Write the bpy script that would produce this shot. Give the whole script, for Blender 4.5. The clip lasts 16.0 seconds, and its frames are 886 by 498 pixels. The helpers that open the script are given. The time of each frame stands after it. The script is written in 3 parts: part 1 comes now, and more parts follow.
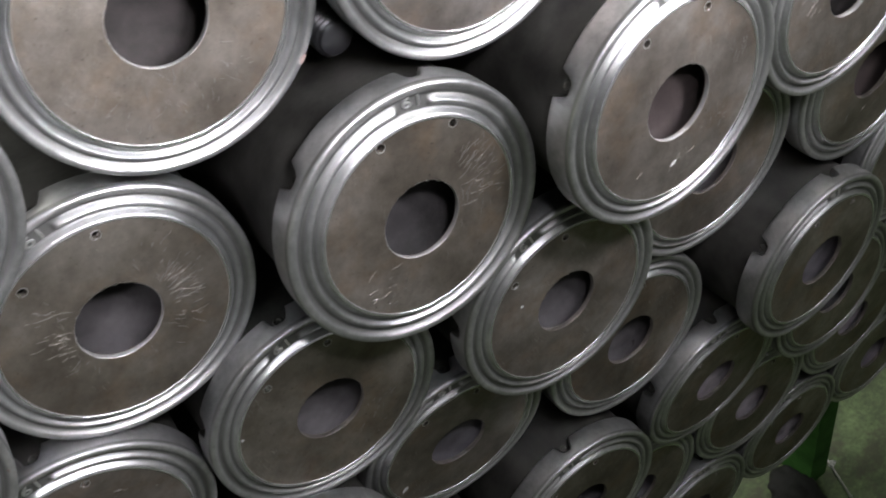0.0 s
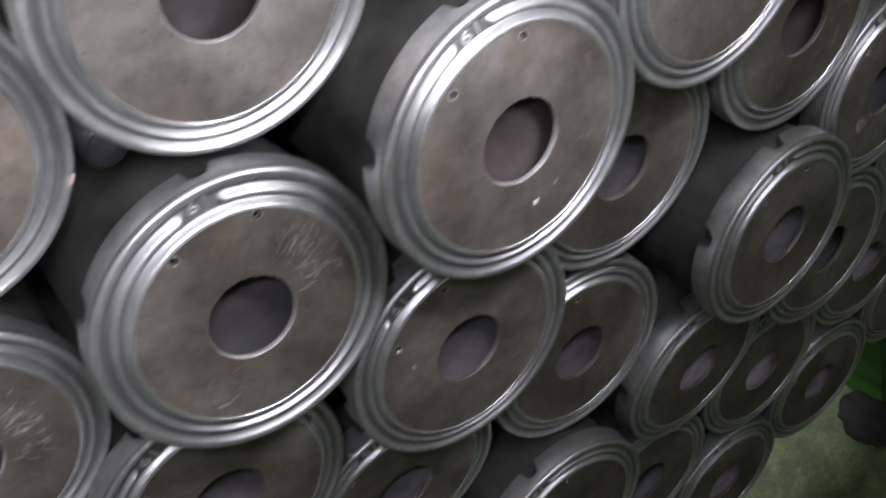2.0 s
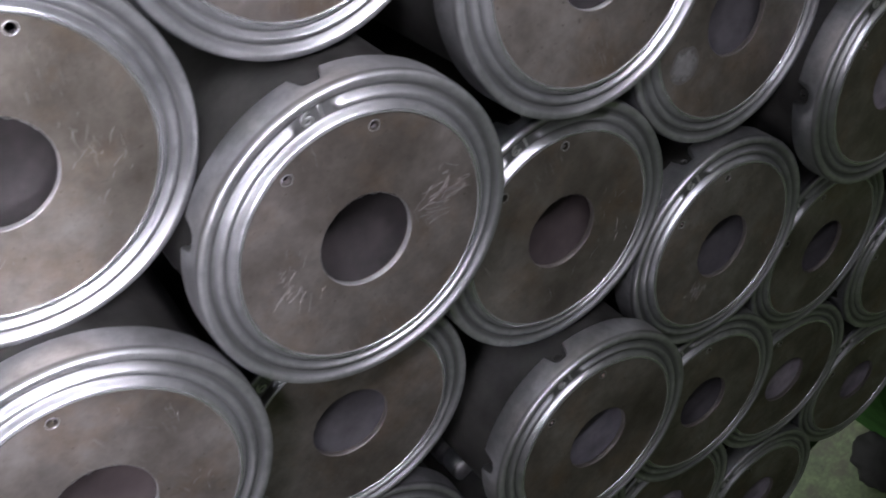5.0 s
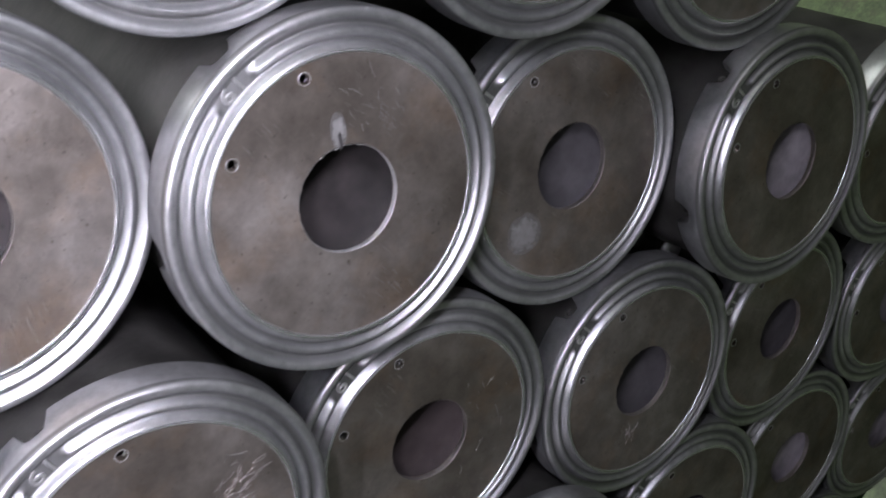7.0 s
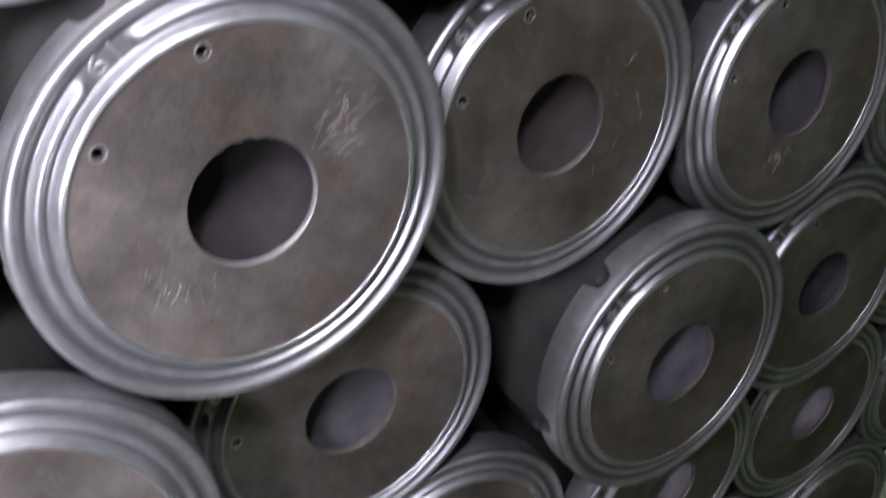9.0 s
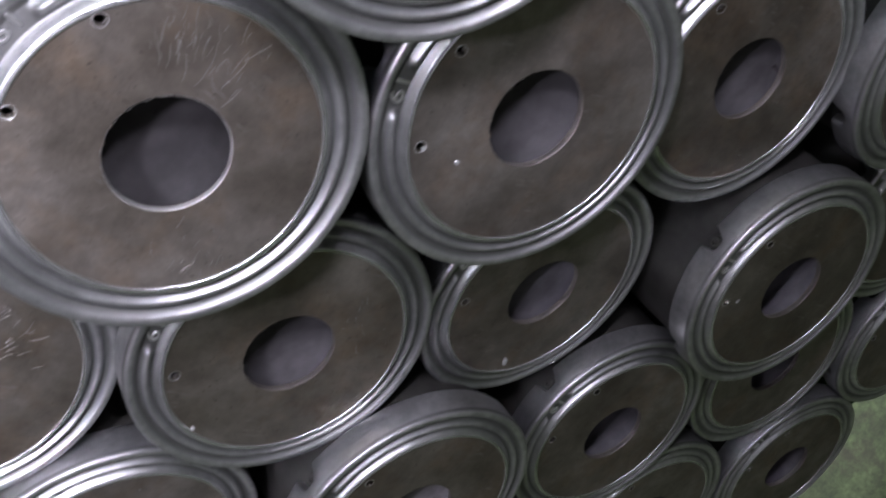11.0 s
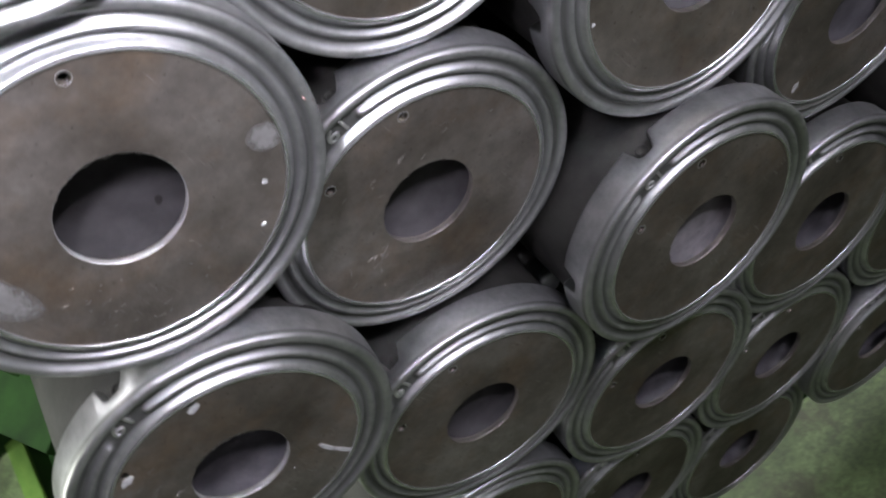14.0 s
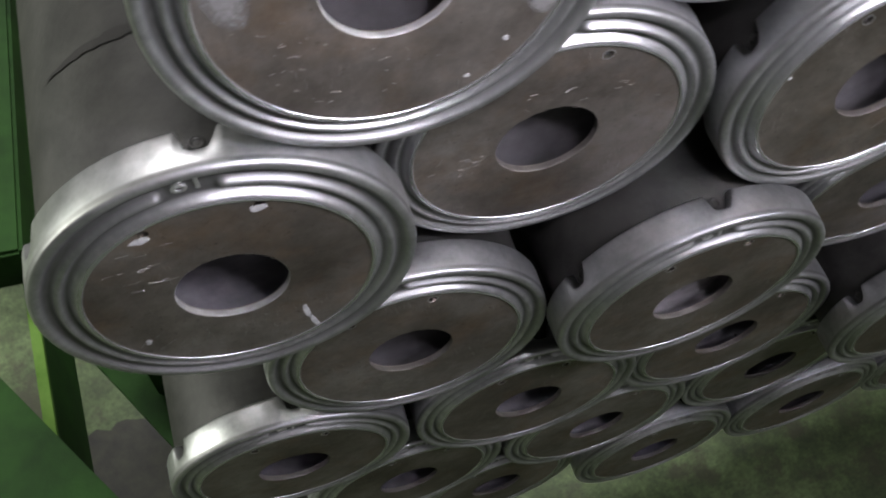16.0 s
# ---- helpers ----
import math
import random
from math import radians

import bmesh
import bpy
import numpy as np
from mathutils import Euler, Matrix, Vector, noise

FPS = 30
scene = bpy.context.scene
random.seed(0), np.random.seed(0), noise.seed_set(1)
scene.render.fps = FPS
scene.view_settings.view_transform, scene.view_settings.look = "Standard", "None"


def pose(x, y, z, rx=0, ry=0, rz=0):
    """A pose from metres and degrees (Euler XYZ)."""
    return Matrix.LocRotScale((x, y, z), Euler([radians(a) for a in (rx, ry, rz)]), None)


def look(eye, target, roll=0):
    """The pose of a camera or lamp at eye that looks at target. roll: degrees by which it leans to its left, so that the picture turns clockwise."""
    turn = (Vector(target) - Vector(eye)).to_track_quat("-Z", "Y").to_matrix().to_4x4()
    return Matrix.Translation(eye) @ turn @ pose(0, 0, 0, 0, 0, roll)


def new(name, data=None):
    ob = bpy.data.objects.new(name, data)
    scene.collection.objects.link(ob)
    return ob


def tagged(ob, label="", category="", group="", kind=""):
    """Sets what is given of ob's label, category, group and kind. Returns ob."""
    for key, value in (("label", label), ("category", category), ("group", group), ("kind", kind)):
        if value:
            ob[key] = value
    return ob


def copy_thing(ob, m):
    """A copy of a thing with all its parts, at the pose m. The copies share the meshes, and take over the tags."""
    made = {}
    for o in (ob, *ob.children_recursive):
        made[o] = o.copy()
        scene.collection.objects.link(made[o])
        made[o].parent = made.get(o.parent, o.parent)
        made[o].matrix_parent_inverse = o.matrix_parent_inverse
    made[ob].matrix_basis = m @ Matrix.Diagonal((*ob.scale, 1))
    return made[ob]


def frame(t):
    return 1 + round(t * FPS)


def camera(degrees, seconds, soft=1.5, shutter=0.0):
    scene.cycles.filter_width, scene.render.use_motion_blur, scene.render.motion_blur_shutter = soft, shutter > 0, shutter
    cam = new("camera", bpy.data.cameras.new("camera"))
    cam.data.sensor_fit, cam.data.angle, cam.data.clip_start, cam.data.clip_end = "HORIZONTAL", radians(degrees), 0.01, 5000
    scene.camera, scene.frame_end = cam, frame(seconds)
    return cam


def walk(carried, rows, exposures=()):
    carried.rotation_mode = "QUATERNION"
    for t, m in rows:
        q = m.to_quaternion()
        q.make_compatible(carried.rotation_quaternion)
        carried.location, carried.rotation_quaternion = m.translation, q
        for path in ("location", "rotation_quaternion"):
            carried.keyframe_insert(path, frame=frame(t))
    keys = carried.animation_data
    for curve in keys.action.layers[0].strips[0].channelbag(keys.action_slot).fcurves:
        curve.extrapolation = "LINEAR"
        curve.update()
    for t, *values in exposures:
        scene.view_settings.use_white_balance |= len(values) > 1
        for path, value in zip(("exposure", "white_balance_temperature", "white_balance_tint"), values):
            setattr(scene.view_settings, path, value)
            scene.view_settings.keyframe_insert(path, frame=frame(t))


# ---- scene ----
cam = camera(47.42, 16.0, soft=1.9, shutter=0.4)
PATH = [
    (0.0, -0.1584, -0.3617, 1.7166, 42.56, 10.00, -35.39),
    (0.5, -0.1140, -0.3680, 1.7071, 41.59, 13.57, -37.33),
    (1.0, -0.0790, -0.3873, 1.7140, 40.03, 16.29, -37.58),
    (1.5, -0.0899, -0.3907, 1.7035, 38.88, 19.14, -39.68),
    (2.0, 0.0083, -0.3665, 1.6929, 37.60, 19.84, -38.28),
    (2.5, 0.0708, -0.3826, 1.6873, 37.47, 21.01, -37.40),
    (3.0, 0.1167, -0.3922, 1.6791, 37.11, 22.89, -37.76),
    (3.5, 0.1693, -0.3764, 1.6729, 36.16, 23.52, -37.24),
    (4.0, 0.2238, -0.3617, 1.6628, 36.47, 24.59, -36.80),
    (4.2, 0.2458, -0.3611, 1.6611, 36.35, 25.08, -36.12),
    (6.3, 0.4342, -0.3495, 1.6019, 30.11, 34.51, -44.79),
    (6.5, 0.4551, -0.3535, 1.5998, 30.48, 36.52, -45.35),
    (7.0, 0.4957, -0.3583, 1.5857, 30.29, 39.00, -46.53),
    (7.5, 0.5320, -0.3569, 1.5466, 28.47, 42.17, -46.55),
    (8.0, 0.5042, -0.3628, 1.5244, 26.50, 43.43, -47.67),
    (8.5, 0.4541, -0.3554, 1.5106, 27.48, 43.75, -45.56),
    (9.0, 0.3853, -0.3150, 1.5100, 25.42, 41.41, -44.34),
    (9.5, 0.3321, -0.3182, 1.5045, 23.46, 42.45, -41.48),
    (10.0, 0.2526, -0.3122, 1.5011, 21.61, 41.37, -40.03),
    (10.2, 0.2212, -0.3240, 1.4943, 21.70, 42.12, -40.74),
    (12.3, -0.0137, -0.2596, 1.5534, 23.42, 37.27, -33.89),
    (12.5, -0.0398, -0.2454, 1.5554, 23.13, 36.53, -34.86),
    (13.0, -0.1003, -0.2495, 1.5553, 24.85, 35.43, -37.52),
    (13.5, -0.1740, -0.2620, 1.5518, 26.04, 33.73, -39.02),
    (14.0, -0.2285, -0.2606, 1.5531, 26.73, 27.97, -37.30),
    (14.5, -0.2609, -0.2532, 1.5671, 28.20, 19.58, -34.19),
    (15.0, -0.3041, -0.2357, 1.5737, 29.39, 11.52, -28.97),
    (15.5, -0.3442, -0.2161, 1.5771, 30.07, 4.42, -23.62),
    (16.0, -0.3856, -0.1924, 1.5593, 30.03, -1.52, -18.68),
]
TINTS = [
    (0.0, -0.09, 6640, 7), (1.0, -0.07, 6470, 8), (2.0, -0.09, 6400, 10), (3.2, -0.18, 6320, 10), (4.0, -0.32, 6240, 14),
    (6.5, 0.10, 6180, 15), (7.5, 0.29, 6120, 17), (8.0, 0.36, 6120, 17), (8.5, 0.37, 6100, 17), (9.0, 0.20, 6120, 17), (9.5, 0.29, 6090, 18), (10.0, 0.24, 6110, 17),
    (12.45, 0.16, 6190, 17), (12.8, 0.30, 6420, -12), (13.1, 0.31, 6420, -14), (13.28, 0.34, 6230, 13), (14.1, 0.29, 6270, 13), (14.35, 0.46, 6110, 0), (14.65, 0.48, 6110, 1),
    (14.95, 0.50, 6240, 12), (15.3, 0.42, 6270, 15), (16.0, 0.30, 6360, 14),
]
walk(cam, [(t, pose(x, y, z, rx, ry, rz)) for t, x, y, z, rx, ry, rz in PATH], TINTS)

# ---- world and light ----
world = bpy.data.worlds.new("world")
scene.world = world
world.use_nodes = True
world.node_tree.nodes["Background"].inputs[0].default_value = (0.55, 0.6, 0.68, 1)
world.node_tree.nodes["Background"].inputs[1].default_value = 0.03


def area_lamp(name, x, y, z, sx, sy, power, colour, target):
    data = bpy.data.lights.new(name, "AREA")
    data.shape, data.size, data.size_y = "RECTANGLE", sx, sy
    data.energy, data.color = power, colour
    ob = new(name, data)
    ob.matrix_world = look((x, y, z), target)
    return ob


# a row of small unseen lamps at eye height before the stack stands in for the light carried with the camera; then added
# fill from two window openings, weak aisle fill, and ceiling lamps behind the rack
STAND_IN_LAMPS = (
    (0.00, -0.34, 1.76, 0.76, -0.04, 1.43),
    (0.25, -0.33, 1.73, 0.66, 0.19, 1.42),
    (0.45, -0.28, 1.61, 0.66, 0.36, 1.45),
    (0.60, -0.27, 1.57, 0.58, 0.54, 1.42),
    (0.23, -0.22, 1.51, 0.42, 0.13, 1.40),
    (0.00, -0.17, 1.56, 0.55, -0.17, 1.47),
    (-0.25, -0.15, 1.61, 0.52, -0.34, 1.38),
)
for x, y, z, power, tx, tz in STAND_IN_LAMPS:
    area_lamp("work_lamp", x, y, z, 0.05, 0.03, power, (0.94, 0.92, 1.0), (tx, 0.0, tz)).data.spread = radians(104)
# the south, west and aisle lamps are unseen fill, added to brighten the steel
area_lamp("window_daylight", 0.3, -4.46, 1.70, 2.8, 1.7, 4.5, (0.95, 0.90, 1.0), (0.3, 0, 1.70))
area_lamp("aisle_ceiling_lamp", 0.1, -1.6, 3.7, 2.4, 0.3, 3.5, (1.0, 0.97, 1.0), (0.1, -1.2, 0))
area_lamp("ceiling_lamp_rear", 1.6, 1.6, 3.7, 2.4, 0.3, 44, (0.95, 1.0, 0.88), (1.6, 0.9, 0))
area_lamp("ceiling_lamp_east", 2.3, -0.3, 3.7, 0.3, 2.4, 15, (0.95, 1.0, 0.86), (1.6, 0.1, 0))
area_lamp("west_window_daylight", -4.97, 1.4, 2.2, 2.4, 2.0, 150, (0.96, 1.0, 0.86), (-0.5, 0.3, 1.2))
area_lamp("ceiling_lamp_middle", -0.1, 2.0, 3.7, 2.8, 0.3, 88, (1.0, 0.99, 0.95), (-0.1, 1.0, 0))

# ---- materials ----
RIM = 0.08


def material(name):
    m = bpy.data.materials.new(name)
    m.use_nodes = True
    nt = m.node_tree
    return m, nt, nt.nodes["Principled BSDF"]


def node(nt, kind, **values):
    n = nt.nodes.new(kind)
    for key, value in values.items():
        n.inputs[key.replace("_", " ")].default_value = value
    return n


def ramp(nt, source, stops):
    r = nt.nodes.new("ShaderNodeValToRGB")
    e = r.color_ramp.elements
    while len(e) < len(stops):
        e.new(0.5)
    for item, (p, c) in zip(e, stops):
        item.position, item.color = p, (*c, 1)
    nt.links.new(source, r.inputs[0])
    return r.outputs[0]


def math_node(nt, op, a, b):
    n = nt.nodes.new("ShaderNodeMath")
    n.operation = op
    for i, v in enumerate((a, b)):
        if isinstance(v, (int, float)):
            n.inputs[i].default_value = v
        else:
            nt.links.new(v, n.inputs[i])
    return n.outputs[0]


def mix(nt, fac, a, b, blend="MIX"):
    n = nt.nodes.new("ShaderNodeMix")
    n.data_type, n.blend_type = "RGBA", blend
    for i, v in ((0, fac), (6, a), (7, b)):
        if isinstance(v, (int, float)):
            n.inputs[i].default_value = v
        elif isinstance(v, tuple):
            n.inputs[i].default_value = (*v, 1)
        else:
            nt.links.new(v, n.inputs[i])
    return n.outputs[2]


def shifted(nt):
    """Object coordinates, moved by a different amount for every object."""
    co = nt.nodes.new("ShaderNodeTexCoord")
    info = nt.nodes.new("ShaderNodeObjectInfo")
    add = nt.nodes.new("ShaderNodeVectorMath")
    add.operation = "MULTIPLY_ADD"
    nt.links.new(info.outputs["Random"], add.inputs[0])
    add.inputs[1].default_value = (37.0, 23.0, 51.0)
    nt.links.new(co.outputs["Object"], add.inputs[2])
    return co.outputs["Object"], add.outputs[0], info.outputs["Random"]


def noise_tex(nt, co, scale, detail=4.0, rough=0.55):
    n = node(nt, "ShaderNodeTexNoise", Scale=scale, Detail=detail, Roughness=rough)
    nt.links.new(co, n.inputs["Vector"])
    return n.outputs["Fac"]


def bump(nt, bsdf, height, strength, distance):
    b = node(nt, "ShaderNodeBump", Strength=strength, Distance=distance)
    nt.links.new(height, b.inputs["Height"])
    nt.links.new(b.outputs["Normal"], bsdf.inputs["Normal"])


def steel(name, light, dark, rough, lathe=True):
    m, nt, p = material(name)
    raw, co, rnd = shifted(nt)
    blot = noise_tex(nt, co, 22, 5, 0.6)
    fine = noise_tex(nt, co, 160, 3)
    col = ramp(nt, blot, [(0.35, dark), (0.68, light)])
    grime = noise_tex(nt, co, 130, 5, 0.7)
    col = mix(nt, 0.45, col, ramp(nt, grime, [(0.3, (0.25, 0.25, 0.24)), (0.7, (0.72, 0.72, 0.72))]), "OVERLAY")
    nt.links.new(col, p.inputs["Base Color"])
    p.inputs["Metallic"].default_value = 0.88
    r = math_node(nt, "MULTIPLY_ADD", blot, 0.22)
    r.node.inputs[2].default_value = rough - 0.1
    nt.links.new(r, p.inputs["Roughness"])
    if lathe:
        sep = nt.nodes.new("ShaderNodeSeparateXYZ")
        nt.links.new(raw, sep.inputs[0])
        rad = math_node(nt, "SQRT", math_node(nt, "ADD", math_node(nt, "MULTIPLY", sep.outputs[0], sep.outputs[0]), math_node(nt, "MULTIPLY", sep.outputs[2], sep.outputs[2])), 0)
        comb = nt.nodes.new("ShaderNodeCombineXYZ")
        nt.links.new(math_node(nt, "MULTIPLY", rad, 900.0), comb.inputs[0])
        nt.links.new(math_node(nt, "MULTIPLY", sep.outputs[1], 700.0), comb.inputs[1])
        nt.links.new(rnd, comb.inputs[2])
        turn = noise_tex(nt, comb.outputs[0], 1.0, 2)
        # shade painted into the groove bottoms, a bright gleam onto the inner ridge's crest
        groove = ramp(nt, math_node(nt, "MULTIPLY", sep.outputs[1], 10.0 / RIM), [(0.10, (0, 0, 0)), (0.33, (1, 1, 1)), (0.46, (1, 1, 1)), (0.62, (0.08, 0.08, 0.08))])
        groove_shade = math_node(nt, "MULTIPLY", groove, math_node(nt, "ADD", math_node(nt, "MULTIPLY", grime, 0.7), 0.56))
        crest_gleam = ramp(nt, math_node(nt, "MULTIPLY", sep.outputs[1], -10.0 / RIM), [(0.09, (0, 0, 0)), (0.17, (1, 1, 1))])
        col = mix(nt, math_node(nt, "MULTIPLY", crest_gleam, 0.6), col, (0.70, 0.70, 0.71))
        nt.links.new(mix(nt, groove_shade, col, (0.185, 0.184, 0.182)), p.inputs["Base Color"])
        r = math_node(nt, "ADD", r, math_node(nt, "MULTIPLY", groove_shade, 0.12))
        nt.links.new(math_node(nt, "SUBTRACT", r, math_node(nt, "MULTIPLY", crest_gleam, 0.14)), p.inputs["Roughness"])
        h = math_node(nt, "ADD", math_node(nt, "MULTIPLY", turn, 0.6), math_node(nt, "MULTIPLY", fine, 0.4))
    else:
        h = fine
    h = math_node(nt, "ADD", h, math_node(nt, "MULTIPLY", grime, 0.7))
    h = math_node(nt, "ADD", h, math_node(nt, "MULTIPLY", noise_tex(nt, co, 48, 2), 4.0))
    bump(nt, p, h, 0.17, 0.0006)
    return m


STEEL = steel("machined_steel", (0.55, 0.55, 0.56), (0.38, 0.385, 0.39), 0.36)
LIP = steel("cut_plate_edge", (0.46, 0.45, 0.44), (0.28, 0.275, 0.27), 0.42, False)
LIP.node_tree.nodes["Principled BSDF"].inputs["Metallic"].default_value = 0.4
DULL_LIP = steel("dull_plate_edge", (0.20, 0.18, 0.165), (0.11, 0.098, 0.088), 0.55, False)
DULL_LIP.node_tree.nodes["Principled BSDF"].inputs["Metallic"].default_value = 0.5
BRIGHT = steel("bare_steel_edge", (0.85, 0.85, 0.85), (0.65, 0.65, 0.66), 0.32, False)


def plate_material():
    m, nt, p = material("scaled_steel_plate")
    raw, co, rnd = shifted(nt)
    big = noise_tex(nt, co, 16, 4, 0.55)
    warm = noise_tex(nt, co, 28, 5, 0.65)
    mid = noise_tex(nt, co, 90, 5, 0.7)
    fine = noise_tex(nt, co, 700, 3)
    col = ramp(nt, big, [(0.3, (0.117, 0.103, 0.090)), (0.48, (0.197, 0.179, 0.163)), (0.70, (0.325, 0.304, 0.291))])
    col = mix(nt, ramp(nt, warm, [(0.5, (0, 0, 0)), (0.75, (0.5, 0.5, 0.5))]), col, (0.24, 0.165, 0.10))
    col = mix(nt, 0.5, col, ramp(nt, mid, [(0.3, (0.3, 0.3, 0.3)), (0.7, (0.7, 0.7, 0.7))]), "OVERLAY")
    # grain of rolled sheet and a few short scratches
    mp = node(nt, "ShaderNodeMapping", Scale=(1500, 300, 120), Rotation=(0, 0.3, 0))
    nt.links.new(co, mp.inputs[0])
    grain = noise_tex(nt, mp.outputs[0], 1.0, 2)
    mp2 = node(nt, "ShaderNodeMapping", Scale=(90, 90, 900), Rotation=(0, 1.1, 0))
    nt.links.new(co, mp2.inputs[0])
    scr = noise_tex(nt, mp2.outputs[0], 1.0, 2)
    patch = noise_tex(nt, co, 38, 2)
    fleck = noise_tex(nt, co, 420, 2)
    col = mix(nt, ramp(nt, fleck, [(0.66, (0, 0, 0)), (0.76, (0.6, 0.6, 0.6))]), col, (0.07, 0.06, 0.05))
    mask = math_node(nt, "MULTIPLY", ramp(nt, scr, [(0.62, (0, 0, 0)), (0.70, (1, 1, 1))]), ramp(nt, patch, [(0.56, (0, 0, 0)), (0.66, (1, 1, 1))]))
    tone = ramp(nt, rnd, [(0.0, (0.41, 0.40, 0.36)), (0.35, (0.52, 0.50, 0.49)), (0.7, (0.47, 0.45, 0.42)), (1.0, (0.56, 0.545, 0.54))])
    col = mix(nt, 0.9, col, tone, "OVERLAY")
    col = mix(nt, math_node(nt, "MULTIPLY", mask, 0.4), col, (0.42, 0.40, 0.38))
    nt.links.new(col, p.inputs["Base Color"])
    p.inputs["Metallic"].default_value = 0.8
    r = math_node(nt, "MULTIPLY_ADD", warm, 0.25)
    r.node.inputs[2].default_value = 0.36
    nt.links.new(r, p.inputs["Roughness"])
    pit = noise_tex(nt, co, 230, 4, 0.6)
    h = math_node(nt, "ADD", math_node(nt, "ADD", math_node(nt, "MULTIPLY", mid, 1.3), math_node(nt, "MULTIPLY", pit, 0.6)), math_node(nt, "ADD", math_node(nt, "MULTIPLY", fine, 0.25), math_node(nt, "MULTIPLY", grain, 0.07)))
    h = math_node(nt, "ADD", h, math_node(nt, "MULTIPLY", mask, 1.2))
    h = math_node(nt, "ADD", h, math_node(nt, "MULTIPLY", big, 5.0))
    bump(nt, p, h, 0.5, 0.0007)
    return m


PLATE = plate_material()


def cast_material(name, a, b, metal, rough, scale=18):
    m, nt, p = material(name)
    raw, co, rnd = shifted(nt)
    big = noise_tex(nt, co, scale, 5, 0.6)
    fine = noise_tex(nt, co, 260, 3)
    nt.links.new(ramp(nt, big, [(0.32, a), (0.7, b)]), p.inputs["Base Color"])
    p.inputs["Metallic"].default_value, p.inputs["Roughness"].default_value = metal, rough
    bump(nt, p, fine, 0.3, 0.0008)
    return m


def bore_material(name, a, b, scale=40):
    """Blotched steel with a few dark pits."""
    m = cast_material(name, a, b, 0.1, 0.6, scale)
    nt = m.node_tree
    p = nt.nodes["Principled BSDF"]
    under = p.inputs["Base Color"].links[0].from_socket
    raw, co, rnd = shifted(nt)
    pits = noise_tex(nt, co, 75, 2)
    smear = noise_tex(nt, co, 30, 3)
    col = mix(nt, ramp(nt, smear, [(0.45, (0, 0, 0)), (0.7, (0.6, 0.6, 0.6))]), under, tuple(v * 0.45 for v in a))
    col = mix(nt, ramp(nt, pits, [(0.74, (0, 0, 0)), (0.77, (0.8, 0.8, 0.8))]), col, (0.015, 0.012, 0.012))
    nt.links.new(col, p.inputs["Base Color"])
    p.inputs["Specular IOR Level"].default_value = 0.12
    return m


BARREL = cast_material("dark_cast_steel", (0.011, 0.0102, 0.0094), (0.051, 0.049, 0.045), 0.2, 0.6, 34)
# bore floors toned dark to light; their lighting is put into the colour
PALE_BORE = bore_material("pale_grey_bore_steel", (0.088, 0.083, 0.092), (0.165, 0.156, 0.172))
LIGHT_BORE = bore_material("lit_toned_bore_steel", (0.20, 0.185, 0.20), (0.36, 0.33, 0.35))
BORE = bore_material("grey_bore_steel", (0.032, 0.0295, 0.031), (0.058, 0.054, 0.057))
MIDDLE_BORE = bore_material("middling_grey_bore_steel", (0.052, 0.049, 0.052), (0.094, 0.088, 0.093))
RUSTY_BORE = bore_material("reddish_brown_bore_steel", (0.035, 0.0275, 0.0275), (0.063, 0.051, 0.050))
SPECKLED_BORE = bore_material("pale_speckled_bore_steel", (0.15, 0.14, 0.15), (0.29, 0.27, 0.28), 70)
DARK_BORE = bore_material("shade_toned_bore_steel", (0.020, 0.018, 0.018), (0.042, 0.036, 0.036))
DULL_BLACK = cast_material("dull_black_mark", (0.012, 0.011, 0.011), (0.025, 0.023, 0.022), 0.0, 0.85, 40)
BLACK = cast_material("oiled_black_steel", (0.010, 0.010, 0.011), (0.026, 0.026, 0.03), 0.3, 0.36)
# lighter copy of the rack green, painting in the light on the leg
PAINT_LIT = cast_material("lit_green_rack_paint", (0.02, 0.072, 0.014), (0.055, 0.16, 0.036), 0.0, 0.5, 18)
# paler green for rail tops, with the light on them put into the colour
PAINT_LIT_EDGE = cast_material("lit_edge_green_paint", (0.07, 0.15, 0.02), (0.13, 0.24, 0.045), 0.0, 0.5, 30)
PAINT = cast_material("green_rack_paint", (0.009, 0.028, 0.006), (0.022, 0.070, 0.012), 0.0, 0.55, 14)


def floor_material():
    m, nt, p = material("worn_green_floor_paint")
    co = nt.nodes.new("ShaderNodeTexCoord").outputs["Object"]
    big = noise_tex(nt, co, 5, 6, 0.65)
    mid = noise_tex(nt, co, 32, 5, 0.7)
    col = ramp(nt, big, [(0.3, (0.024, 0.030, 0.012)), (0.48, (0.066, 0.098, 0.038)), (0.68, (0.14, 0.195, 0.085))])
    col = mix(nt, 0.6, col, ramp(nt, mid, [(0.3, (0.15, 0.15, 0.15)), (0.7, (0.8, 0.8, 0.78))]), "OVERLAY")
    p.inputs["Roughness"].default_value = 0.6
    speck = noise_tex(nt, co, 140, 4, 0.7)
    col = mix(nt, 0.5, col, ramp(nt, speck, [(0.35, (0.2, 0.2, 0.2)), (0.65, (0.75, 0.75, 0.72))]), "OVERLAY")
    stain = noise_tex(nt, co, 11, 5, 0.7)
    col = mix(nt, ramp(nt, stain, [(0.5, (0, 0, 0)), (0.62, (0.75, 0.75, 0.75))]), col, (0.045, 0.04, 0.025))
    nt.links.new(col, p.inputs["Base Color"])
    bump(nt, p, mid, 0.3, 0.002)
    return m


